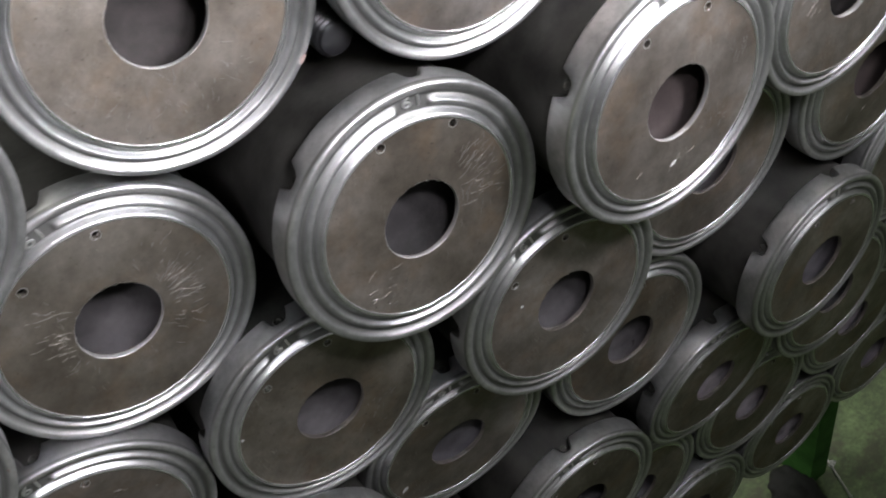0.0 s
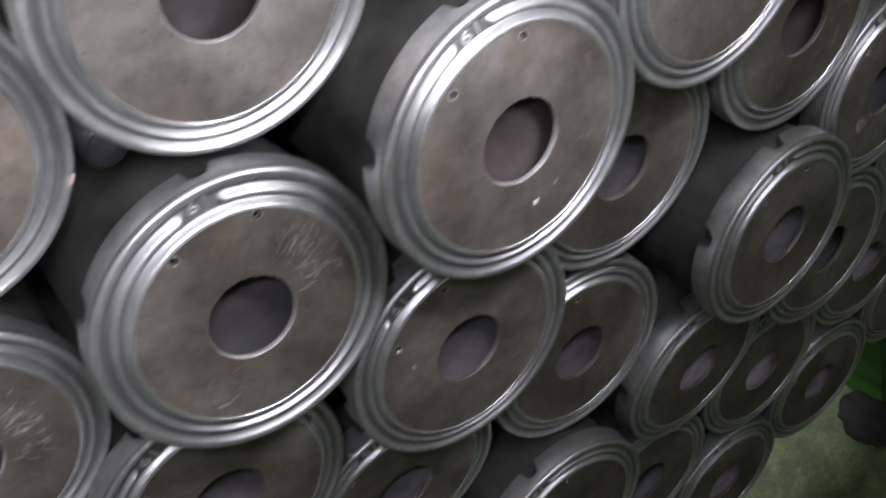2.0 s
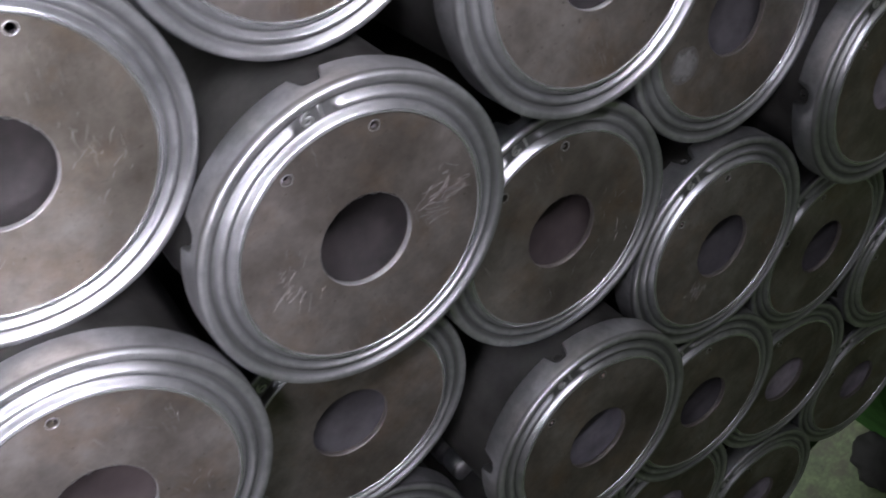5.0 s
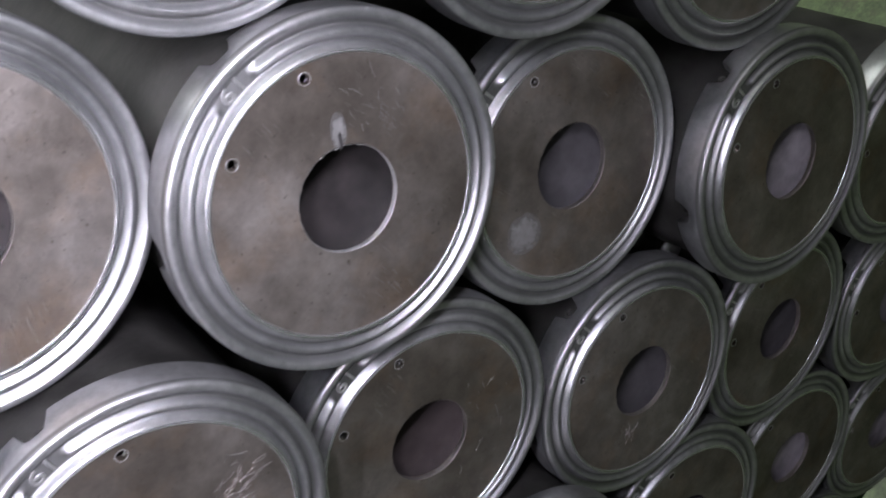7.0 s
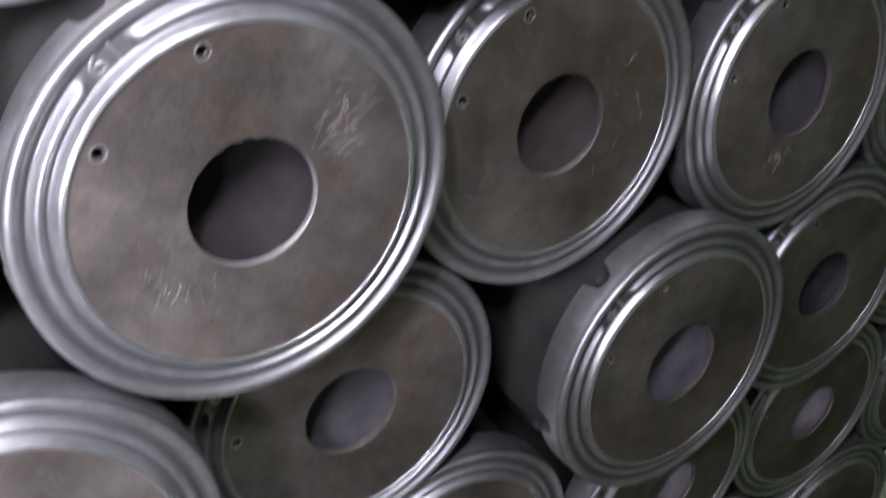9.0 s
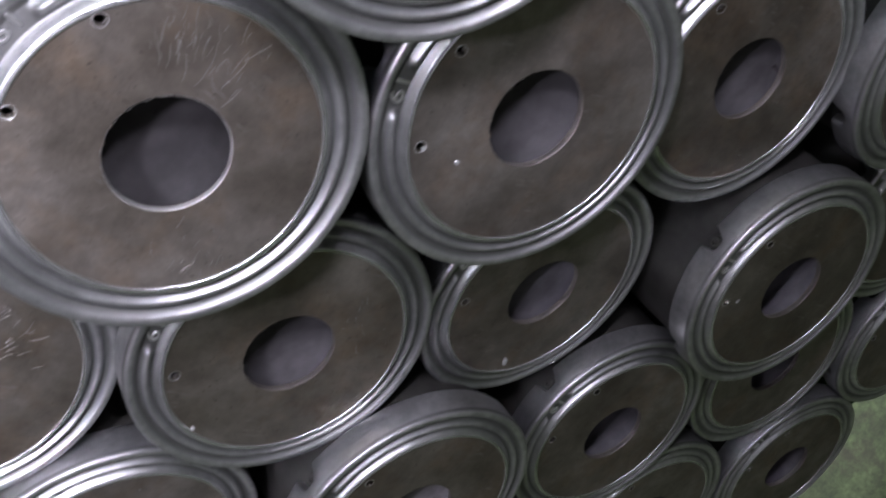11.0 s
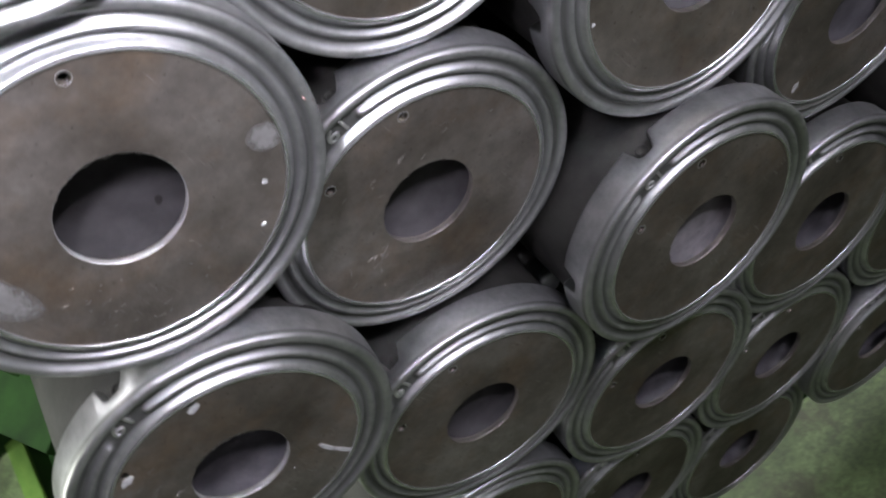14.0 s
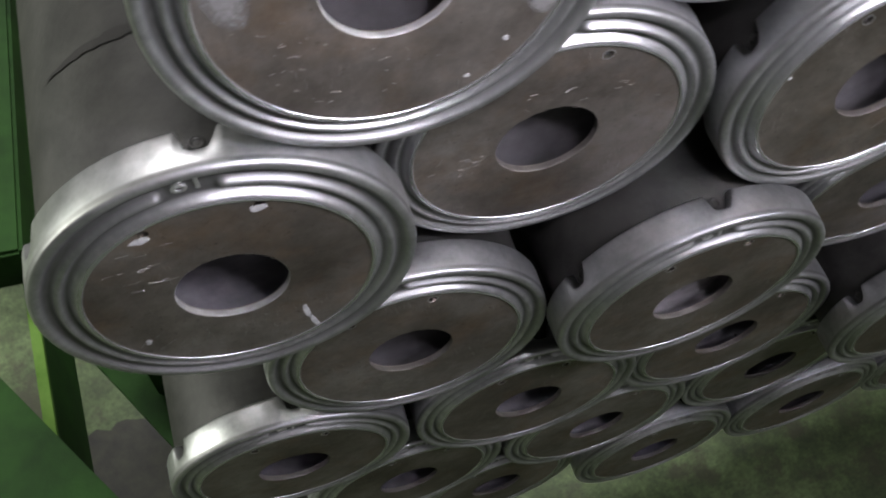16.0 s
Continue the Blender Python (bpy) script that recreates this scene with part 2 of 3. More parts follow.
FLOOR = floor_material()
for paint in (PAINT, PAINT_LIT, PAINT_LIT_EDGE):
    paint.node_tree.nodes["Principled BSDF"].inputs["Roughness"].default_value = 0.75
    paint.node_tree.nodes["Principled BSDF"].inputs["Specular IOR Level"].default_value = 0.2
FLOOR_SHADE = cast_material("shade_dark_floor", (0.008, 0.008, 0.006), (0.03, 0.03, 0.018), 0.0, 0.6, 40)
BLACK_LUMP = cast_material("matt_black_lump", (0.004, 0.004, 0.004), (0.012, 0.012, 0.012), 0.0, 0.8, 60)
WALL = cast_material("dusty_workshop_wall", (0.16, 0.16, 0.15), (0.24, 0.24, 0.23), 0.0, 0.8, 2)

# ---- setting ----


def mesh_of(bm, name, mat, smooth=False):
    me = bpy.data.meshes.new(name)
    bmesh.ops.recalc_face_normals(bm, faces=bm.faces)
    bm.to_mesh(me)
    bm.free()
    me.materials.append(mat)
    if smooth:
        me.shade_smooth()
    return me


def part(name, bm, mat, parent, label="", smooth=False):
    ob = new(name, mesh_of(bm, name, mat, smooth))
    ob.parent = parent
    return tagged(ob, label)


def box(bm, x0, y0, z0, x1, y1, z1):
    m = Matrix.Translation(((x0 + x1) / 2, (y0 + y1) / 2, (z0 + z1) / 2)) @ Matrix.Diagonal((x1 - x0, y1 - y0, z1 - z0, 1))
    bmesh.ops.create_cube(bm, size=1, matrix=m)
    return bm


def slab(name, mat, *corners):
    ob = new(name, mesh_of(box(bmesh.new(), *corners), name, mat))
    return tagged(ob, kind="structure")


slab("floor", FLOOR, -5, -4.5, -0.1, 5, 4.5, 0)
slab("ceiling", WALL, -5, -4.5, 4.0, 5, 4.5, 4.1)
slab("wall_north", WALL, -5, 4.5, 0, 5, 4.6, 4.0)
# openings in the west and south walls are added to hold fill lamps
slab("wall_west_sill", WALL, -5.1, -4.5, 0, -5, 4.5, 1.2)
slab("wall_west_head", WALL, -5.1, -4.5, 3.2, -5, 4.5, 4.0)
slab("wall_west_south", WALL, -5.1, -4.5, 1.2, -5, 0.2, 3.2)
slab("wall_west_north", WALL, -5.1, 2.6, 1.2, -5, 4.5, 3.2)
slab("wall_east", WALL, 5, -4.5, 0, 5.1, 4.5, 4.0)
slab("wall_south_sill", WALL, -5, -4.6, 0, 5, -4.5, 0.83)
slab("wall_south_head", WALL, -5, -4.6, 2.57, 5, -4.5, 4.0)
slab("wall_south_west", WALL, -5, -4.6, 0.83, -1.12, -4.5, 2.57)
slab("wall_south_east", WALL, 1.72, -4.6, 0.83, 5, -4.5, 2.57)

# ---- cylinders ----
SEGS = 224


def lathe(profile, name, mat, shape=None, segs=SEGS, close=False):
    """Turns (radius, depth) pairs about the y axis; shape may alter a pair by its angle."""
    bm = bmesh.new()
    rings = []
    for i in range(segs):
        a = 2 * math.pi * i / segs
        ring = []
        for k, (r, d) in enumerate(profile):
            if shape:
                r, d = shape(a, k, r, d)
            ring.append(bm.verts.new((r * RIM * math.cos(a), d * RIM, r * RIM * math.sin(a))))
        rings.append(ring)
    for i in range(segs):
        p, q = rings[i], rings[(i + 1) % segs]
        for k in range(len(profile) - 1):
            bm.faces.new((p[k], p[k + 1], q[k + 1], q[k]))
    if close:
        bm.faces.new([r[-1] for r in rings])
    return mesh_of(bm, name, mat, True)


# three rounded ridges (rim, middle, inner) with two valleys between, as (radius, depth) in rim radii
CRESTS = ((0.972, 0.005), (0.880, 0.002), (0.802, -0.014))
VALLEYS = ((0.921, 0.042), (0.843, 0.034))


def ridge_profile(stretch=1.0):
    """The flange from its back edge over the rim and the beads to the end plate; stretch widens the ringed band inwards."""
    rows = [(0.93, 0.262), (0.985, 0.26), (1.004, 0.25), (1.010, 0.235), (1.010, 0.060), (1.008, 0.032), (1.003, 0.018), (0.995, 0.009), (0.984, 0.005)]
    for (c, cd), (v, vd), (n, nd) in zip(CRESTS, VALLEYS, CRESTS[1:]):
        for a, ad, b, bd, sharp in ((c, cd, v, vd, False), (v, vd, n, nd, True)):
            for i in range(8):
                u = i / 8
                k = (1 - math.cos(math.pi * u)) / 2
                rounded = u > 0.5 if sharp else u < 0.5
                rows.append((a + (b - a) * u, ad + (bd - ad) * (k if rounded else 0.35 * k + 0.65 * u)))
    rows += [(0.802, -0.014), (0.795, -0.0185), (0.788, -0.0200), (0.783, -0.0175), (0.779, -0.010), (0.777, 0.01)]
    return [(1 - (1 - r) * stretch if r < 0.98 and d < 0.2 else r, d) for r, d in rows]


def flange_shape(stretch):
    """The number sits at angle 0: the middle bead stops beside it, and two notches are cut from the back edge."""
    inner, outer = 1 - 0.157 * stretch, 1 - 0.079 * stretch

    def shape(a, k, r, d):
        a = (a + math.pi) % (2 * math.pi) - math.pi
        if inner < r < outer:
            s = min(1.0, max(0.0, (abs(a) - 0.145) / 0.03))
            level = 0.042 - 0.008 * (outer - r) / (outer - inner)
            d = level + (d - level) * math.sqrt(s)
        if k in (0, 1, 2, 3):
            for c in NOTCHES:
                u = (a - c) / 0.085
                if abs(u) < 1:
                    d -= 0.125 * (1 - u ** 4) ** 0.5
        return r, d

    return shape


NOTCHES = (-0.09, 1.0)
WIDE = 1.15
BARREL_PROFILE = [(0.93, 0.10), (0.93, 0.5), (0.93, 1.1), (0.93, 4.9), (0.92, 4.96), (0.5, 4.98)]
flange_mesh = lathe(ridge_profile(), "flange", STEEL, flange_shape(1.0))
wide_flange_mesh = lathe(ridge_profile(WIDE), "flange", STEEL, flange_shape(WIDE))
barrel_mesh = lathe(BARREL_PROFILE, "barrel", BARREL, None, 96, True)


def bore_edge(a):
    """The torch-cut edge of the bore: nearly round, with small slag teeth on the side of the number."""
    side = max(0.0, math.cos(a - 0.1)) ** 0.7
    co = Vector((math.cos(a) * 16, math.sin(a) * 16, 3.0))
    tooth = max(0.0, noise.noise(co * 0.6) - 0.12)
    return 1 + 0.006 * noise.noise(co * 0.4) - side * (0.06 * tooth + 0.004 * abs(noise.noise(co * 2.3)))


def plate_mesh(edge):
    """The end plate with its bore and two pin holes."""
    cu = bpy.data.curves.new("end_plate", "CURVE")
    cu.dimensions, cu.fill_mode, cu.extrude = "2D", "BOTH", 0.0018
    rnd = random.Random(5)

    def ring(cx, cy, r, n, rough=None):
        sp = cu.splines.new("POLY")
        sp.points.add(n - 1)
        sp.use_cyclic_u = True
        for i, p in enumerate(sp.points):
            a = 2 * math.pi * i / n
            q = r * ((1 + rough * (rnd.random() - 0.5)) if rough is not None else bore_edge(a))
            p.co = (cx + q * math.cos(a), cy + q * math.sin(a), 0, 1)

    ring(0, 0, edge * RIM, 128, 0.0)
    ring(0, 0, 0.303 * RIM, 160)
    for a in (-0.40, 0.40):
        ring(0.715 * RIM * math.cos(a), 0.715 * RIM * math.sin(a), 0.0280 * RIM, 14, 0.1)
    ob = bpy.data.objects.new("end_plate_curve", cu)
    scene.collection.objects.link(ob)
    me = bpy.data.meshes.new_from_object(ob.evaluated_get(bpy.context.evaluated_depsgraph_get()))
    bpy.data.objects.remove(ob)
    bpy.data.curves.remove(cu)
    me.transform(pose(0, 0, 0, 90) @ Matrix.Identity(4))
    me.transform(Matrix.Translation((0, -0.010 * RIM + 0.0018, 0)))
    me.materials.clear()
    me.materials.append(PLATE)
    me.name = "end_plate"
    return me


end_plate_mesh, small_plate_mesh = plate_mesh(0.781), plate_mesh(1 - 0.219 * WIDE)
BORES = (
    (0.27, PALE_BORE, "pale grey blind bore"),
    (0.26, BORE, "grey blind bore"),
    (0.30, DARK_BORE, "blind bore toned dark as if shaded"),
    (0.15, LIGHT_BORE, "blind bore toned light as if lit"),
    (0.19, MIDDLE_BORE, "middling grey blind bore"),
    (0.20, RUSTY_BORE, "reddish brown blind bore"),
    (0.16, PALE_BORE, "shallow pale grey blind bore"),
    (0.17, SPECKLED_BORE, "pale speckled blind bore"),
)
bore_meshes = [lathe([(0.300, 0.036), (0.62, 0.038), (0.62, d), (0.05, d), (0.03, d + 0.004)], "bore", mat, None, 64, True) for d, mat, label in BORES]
lip_mesh, dull_lip_mesh = (lathe([(0.301, 0.027), (0.2985, -0.002), (0.2995, -0.0092), (0.3025, -0.0104)], "bore_lip", mat, lambda a, k, r, d: (r * bore_edge(-a), d), 160) for mat in (LIP, DULL_LIP))
BRIGHT_LIPS = (1, 2, 3, 7, 8, 9, 10, 11, 12, 14)


def pin_mesh():
    bm = bmesh.new()
    n = 20
    rings = [[bm.verts.new((r * RIM * math.cos(2 * math.pi * i / n), d * RIM, r * RIM * math.sin(2 * math.pi * i / n))) for i in range(n)]
             for r, d in ((0.036, -0.0095), (0.0325, -0.0125), (0.0300, -0.006), (0.0285, 0.032))]
    for a, b in zip(rings, rings[1:]):
        for i in range(n):
            bm.faces.new((a[i], b[i], b[(i + 1) % n], a[(i + 1) % n]))
    return mesh_of(bm, "pin_hole", BRIGHT, True)


pin_hole_mesh = pin_mesh()


def number_mesh():
    cu = bpy.data.curves.new("number", "FONT")
    cu.body, cu.size, cu.extrude, cu.align_x, cu.align_y = "61", 0.0106, 0.0008, "CENTER", "CENTER"
    cu.bevel_depth, cu.offset = 0.00012, -0.00005
    ob = bpy.data.objects.new("number_curve", cu)
    scene.collection.objects.link(ob)
    me = bpy.data.meshes.new_from_object(ob.evaluated_get(bpy.context.evaluated_depsgraph_get()))
    bpy.data.objects.remove(ob)
    me.transform(Matrix.Diagonal((1.3, 0.85, 1, 1)))
    me.transform(Matrix.Translation((0.884 * RIM, 0.040 * RIM, 0)) @ pose(0, 0, 0, 0, 90, 0) @ pose(0, 0, 0, 90))
    me.materials.clear()
    me.materials.append(BRIGHT)
    me.name = "number"
    return me


number = number_mesh()


def stud_mesh():
    """A small oily stud that stands out of the barrel inside a notch of the flange."""
    bm = bmesh.new()
    n = 14
    rings = [[bm.verts.new((h * RIM, r * RIM * math.cos(2 * math.pi * i / n), r * RIM * math.sin(2 * math.pi * i / n))) for i in range(n)]
             for r, h in ((0.044, 0.92), (0.042, 0.938), (0.034, 0.944), (0.022, 0.938), (0.018, 0.926))]
    for a, b in zip(rings, rings[1:]):
        for i in range(n):
            bm.faces.new((a[i], b[i], b[(i + 1) % n], a[(i + 1) % n]))
    bm.faces.new(rings[-1])
    return mesh_of(bm, "notch_stud", BARREL, True)


notch_stud_mesh = stud_mesh()


def flanged_cylinder():
    root = new("flanged_cylinder")
    tagged(root, "grey steel cylinder with ringed flange and brown end plate", "cylinder", "stacked steel cylinders")

    def piece(name, me, parent, label):
        ob = new(name, me)
        ob.parent = parent
        return tagged(ob, label)

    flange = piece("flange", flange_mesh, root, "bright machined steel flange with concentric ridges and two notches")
    plate = piece("end_plate", end_plate_mesh, root, "brown-grey scaled steel end plate")
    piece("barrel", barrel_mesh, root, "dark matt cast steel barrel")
    piece("bore_lip", lip_mesh, plate, "bare bright steel edge of the bore")
    piece("number", number, flange, "raised cast number 61")
    for a in (-0.40, 0.40):
        ob = piece("pin_hole", pin_hole_mesh, plate, "small drilled hole with a bright burr")
        ob.location = (0.715 * RIM * math.cos(a), 0, 0.715 * RIM * math.sin(a))
    for a in NOTCHES:
        ob = piece("notch_stud", notch_stud_mesh, flange, "dark oily stud in a notch of the flange")
        ob.matrix_basis = pose(0, 0.215 * RIM, 0, 0, -math.degrees(a), 0)
    return root


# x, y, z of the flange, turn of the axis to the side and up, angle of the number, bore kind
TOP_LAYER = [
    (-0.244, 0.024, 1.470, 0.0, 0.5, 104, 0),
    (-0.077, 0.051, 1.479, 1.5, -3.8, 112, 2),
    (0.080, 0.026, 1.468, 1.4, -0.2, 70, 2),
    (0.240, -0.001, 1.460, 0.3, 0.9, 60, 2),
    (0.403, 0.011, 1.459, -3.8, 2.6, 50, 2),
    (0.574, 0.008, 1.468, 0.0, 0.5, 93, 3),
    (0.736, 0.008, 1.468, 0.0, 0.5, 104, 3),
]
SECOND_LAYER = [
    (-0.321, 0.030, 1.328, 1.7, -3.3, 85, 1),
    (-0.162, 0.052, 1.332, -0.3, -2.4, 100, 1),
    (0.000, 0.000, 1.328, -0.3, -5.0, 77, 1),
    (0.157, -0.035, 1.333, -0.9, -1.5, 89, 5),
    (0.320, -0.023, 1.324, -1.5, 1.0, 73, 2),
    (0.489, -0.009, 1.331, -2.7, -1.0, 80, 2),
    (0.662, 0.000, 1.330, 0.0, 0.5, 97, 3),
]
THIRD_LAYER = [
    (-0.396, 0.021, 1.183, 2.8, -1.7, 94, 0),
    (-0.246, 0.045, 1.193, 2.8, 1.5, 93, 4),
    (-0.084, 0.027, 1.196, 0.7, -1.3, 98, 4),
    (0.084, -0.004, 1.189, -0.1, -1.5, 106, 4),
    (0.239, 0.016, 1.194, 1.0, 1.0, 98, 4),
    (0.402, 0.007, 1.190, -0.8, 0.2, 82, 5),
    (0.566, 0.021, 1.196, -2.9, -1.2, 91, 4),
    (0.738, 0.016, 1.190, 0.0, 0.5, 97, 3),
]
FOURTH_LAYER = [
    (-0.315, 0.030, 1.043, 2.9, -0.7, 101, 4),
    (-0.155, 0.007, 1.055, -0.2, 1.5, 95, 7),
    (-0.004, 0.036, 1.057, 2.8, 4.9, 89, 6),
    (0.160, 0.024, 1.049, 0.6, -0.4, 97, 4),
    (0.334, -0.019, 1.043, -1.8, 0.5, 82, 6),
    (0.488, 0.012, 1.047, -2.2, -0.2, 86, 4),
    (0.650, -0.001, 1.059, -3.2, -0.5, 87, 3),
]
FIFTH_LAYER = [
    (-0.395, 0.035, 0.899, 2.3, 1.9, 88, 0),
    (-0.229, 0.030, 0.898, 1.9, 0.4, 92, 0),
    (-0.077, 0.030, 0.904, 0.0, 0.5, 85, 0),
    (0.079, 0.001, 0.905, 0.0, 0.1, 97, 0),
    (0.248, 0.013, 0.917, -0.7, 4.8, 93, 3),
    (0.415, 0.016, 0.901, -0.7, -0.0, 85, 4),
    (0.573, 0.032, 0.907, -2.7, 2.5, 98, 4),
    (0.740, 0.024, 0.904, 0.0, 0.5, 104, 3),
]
SIXTH_LAYER = [
    (-0.313, 0.043, 0.762, 0.0, 0.5, 80, 0),
    (-0.150, 0.039, 0.762, 0.0, 0.5, 86, 0),
    (0.014, 0.042, 0.762, 0.0, 0.5, 90, 0),
    (0.171, 0.040, 0.762, 0.0, 0.5, 99, 0),
    (0.334, 0.040, 0.762, 0.0, 0.5, 84, 3),
    (0.497, 0.044, 0.762, 0.0, 0.5, 101, 3),
    (0.659, 0.040, 0.762, 0.0, 0.5, 104, 3),
]
BOTTOM_LAYER = [
    (-0.390, 0.040, 0.621, 0.0, 0.5, 84, 0),
    (-0.223, 0.054, 0.621, 0.0, 0.5, 94, 0),
    (-0.065, 0.039, 0.621, 0.0, 0.5, 80, 0),
    (0.096, 0.038, 0.621, 0.0, 0.5, 89, 0),
    (0.254, 0.040, 0.621, 0.0, 0.5, 81, 3),
    (0.412, 0.045, 0.621, 0.0, 0.5, 103, 3),
    (0.570, 0.052, 0.621, 0.0, 0.5, 90, 3),
    (0.736, 0.048, 0.621, 0.0, 0.5, 103, 3),
]
CYLINDERS = TOP_LAYER + SECOND_LAYER + THIRD_LAYER + FOURTH_LAYER + FIFTH_LAYER + SIXTH_LAYER + BOTTOM_LAYER


def cylinder_pose(x, y, z, side, up, number_angle):
    return pose(x, y, z, up, 0, -side) @ pose(0, 0, 0, 0, -number_angle, 0)


first = flanged_cylinder()
stack = []
copies = [first] + [copy_thing(first, cylinder_pose(*row[:6])) for row in CYLINDERS[1:]]
for ob, row in zip(copies, CYLINDERS):
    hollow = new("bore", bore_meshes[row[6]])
    hollow.parent = ob
    tagged(hollow, BORES[row[6]][2])
    for piece in ob.children_recursive:
        if piece.data == lip_mesh and len(stack) not in BRIGHT_LIPS:
            piece.data = dull_lip_mesh
            tagged(piece, "dull brown steel edge of the bore")
    if len(stack) in (9, 14):
        for piece in ob.children:
            if piece.data in (flange_mesh, end_plate_mesh):
                piece.data = wide_flange_mesh if piece.data == flange_mesh else small_plate_mesh
    stack.append(ob)
first.matrix_basis = cylinder_pose(*CYLINDERS[0][:6])
# one cylinder has its two pin holes filled with white paint
for piece in [piece for piece in stack[14].children_recursive if piece.data == pin_hole_mesh]:
    bpy.data.objects.remove(piece)

# ---- paint, chalk and welds on single end plates ----
CHALK = cast_material("white_paint_mark", (0.32, 0.32, 0.32), (0.55, 0.55, 0.55), 0.0, 0.6, 200)
SCORE = cast_material("scored_steel", (0.25, 0.24, 0.23), (0.44, 0.43, 0.42), 0.65, 0.42, 120)
PINK = cast_material("faded_pink_paint", (0.26, 0.16, 0.15), (0.38, 0.29, 0.27), 0.0, 0.6, 150)


def plate_of(ob):
    return next(piece for piece in ob.children if piece.data in (end_plate_mesh, small_plate_mesh))


def face_mark(ob, number_angle, name, x, z, w, h, turn, mat, label, seed, depth=-0.0095):
    """A ragged flat mark on an end plate; x, z and sizes in rim radii, as the plate hangs."""
    rnd = random.Random(seed)
    bm = bmesh.new()
    n = 18
    low, top = [], []
    for i in range(n):
        a = 2 * math.pi * i / n
        k = 0.78 + 0.44 * rnd.random()
        u, v = w / 2 * k * math.cos(a), h / 2 * k * math.sin(a)
        c, s = math.cos(turn), math.sin(turn)
        px, pz = (x + u * c - v * s) * RIM, (z + u * s + v * c) * RIM
        low.append(bm.verts.new((px, depth * RIM, pz)))
        top.append(bm.verts.new((px * 0.98 + x * RIM * 0.02, depth * RIM - 0.0004, pz * 0.98 + z * RIM * 0.02)))
    bm.faces.new(top)
    for i in range(n):
        bm.faces.new((low[i], low[(i + 1) % n], top[(i + 1) % n], top[i]))
    m = part(name, bm, mat, plate_of(ob) if depth < 0 else ob, label)
    m.matrix_basis = pose(0, 0, 0, 0, number_angle, 0)


def scuff_material():
    """Scraped steel that thins out in flecks towards the border of its patch."""
    m = cast_material("soft_edged_scuff", (0.26, 0.25, 0.245), (0.40, 0.39, 0.385), 0.55, 0.5, 150)
    nt = m.node_tree
    co = nt.nodes.new("ShaderNodeTexCoord")
    sub = nt.nodes.new("ShaderNodeVectorMath")
    sub.operation = "SUBTRACT"
    sub.inputs[1].default_value = (0.5, 0.5, 0.5)
    nt.links.new(co.outputs["Generated"], sub.inputs[0])
    flat = nt.nodes.new("ShaderNodeVectorMath")
    flat.operation = "MULTIPLY"
    flat.inputs[1].default_value = (2, 0, 2)
    nt.links.new(sub.outputs[0], flat.inputs[0])
    far = nt.nodes.new("ShaderNodeVectorMath")
    far.operation = "LENGTH"
    nt.links.new(flat.outputs[0], far.inputs[0])
    flecks = noise_tex(nt, co.outputs["Object"], 260, 5, 0.7)
    cover = math_node(nt, "SUBTRACT", math_node(nt, "ADD", math_node(nt, "MULTIPLY", flecks, 1.7), 0.42), far.outputs["Value"])
    alpha = ramp(nt, cover, [(0.1, (0, 0, 0)), (0.75, (0.85, 0.85, 0.85))])
    nt.links.new(alpha, nt.nodes["Principled BSDF"].inputs["Alpha"])
    return m


SCUFF = scuff_material()


def scraped_patch(k, x, z, w, h, turn):
    """A scraped area lying on the scale of one end plate."""
    bm = bmesh.new()
    n = 32
    ring = [bm.verts.new((w * RIM * math.cos(2 * math.pi * i / n), 0, h * RIM * math.sin(2 * math.pi * i / n))) for i in range(n)]
    bm.faces.new(ring)
    ob = part("scraped_patch", bm, SCUFF, plate_of(stack[k]), "pale scraped patch of bare steel")
    ob.matrix_basis = pose(0, 0, 0, 0, CYLINDERS[k][5], 0) @ pose(x * RIM, -0.0105 * RIM - 0.0002, z * RIM, 0, -math.degrees(turn), 0)


UPPER_MARKS = (
    (14, "chalk_mark", 0.223, 0.655, 0.09, 0.05, 0, CHALK, "small white paint mark"),
    (14, "chalk_mark", -0.351, 0.594, 0.1, 0.05, 0.1, CHALK, "small white paint mark"),
    (14, "chalk_mark", 0.352, -0.44, 0.03, 0.16, 0.15, CHALK, "small white paint mark"),
    (14, "chalk_mark", 0.385, -0.58, 0.03, 0.17, 0.25, CHALK, "small white paint mark"),
    (14, "chalk_mark", -0.525, -0.374, 0.03, 0.05, 0, CHALK, "small white paint mark"),
    (7, "chalk_mark", 0.5, -0.45, 0.03, 0.03, 0, CHALK, "small white paint mark"),
    (7, "chalk_mark", 0.326, -0.638, 0.03, 0.02, 0, CHALK, "small white paint mark"),
)
OTHER_MARKS = (
    (10, "chalk_mark", -0.077, -0.521, 0.06, 0.03, 0.3, CHALK, "small white paint mark"),
    (17, "chalk_mark", -0.447, 0.533, 0.03, 0.03, 0, CHALK, "small white paint mark"),
    (17, "chalk_mark", -0.428, 0.286, 0.025, 0.03, 0, CHALK, "small white paint mark"),
    (12, "crack", 0.232, 0.235, 0.022, 0.10, -0.75, DULL_BLACK, "short black slit at the hole"),
    (16, "chalk_mark", -0.711, 0.269, 0.025, 0.025, 0, CHALK, "small white paint mark"),
    (24, "chalk_mark", -0.652, -0.227, 0.08, 0.05, 0.7, CHALK, "small white paint mark"),
    (32, "chalk_mark", -0.3, 0.5, 0.04, 0.03, 0.3, CHALK, "small white paint mark"),
)
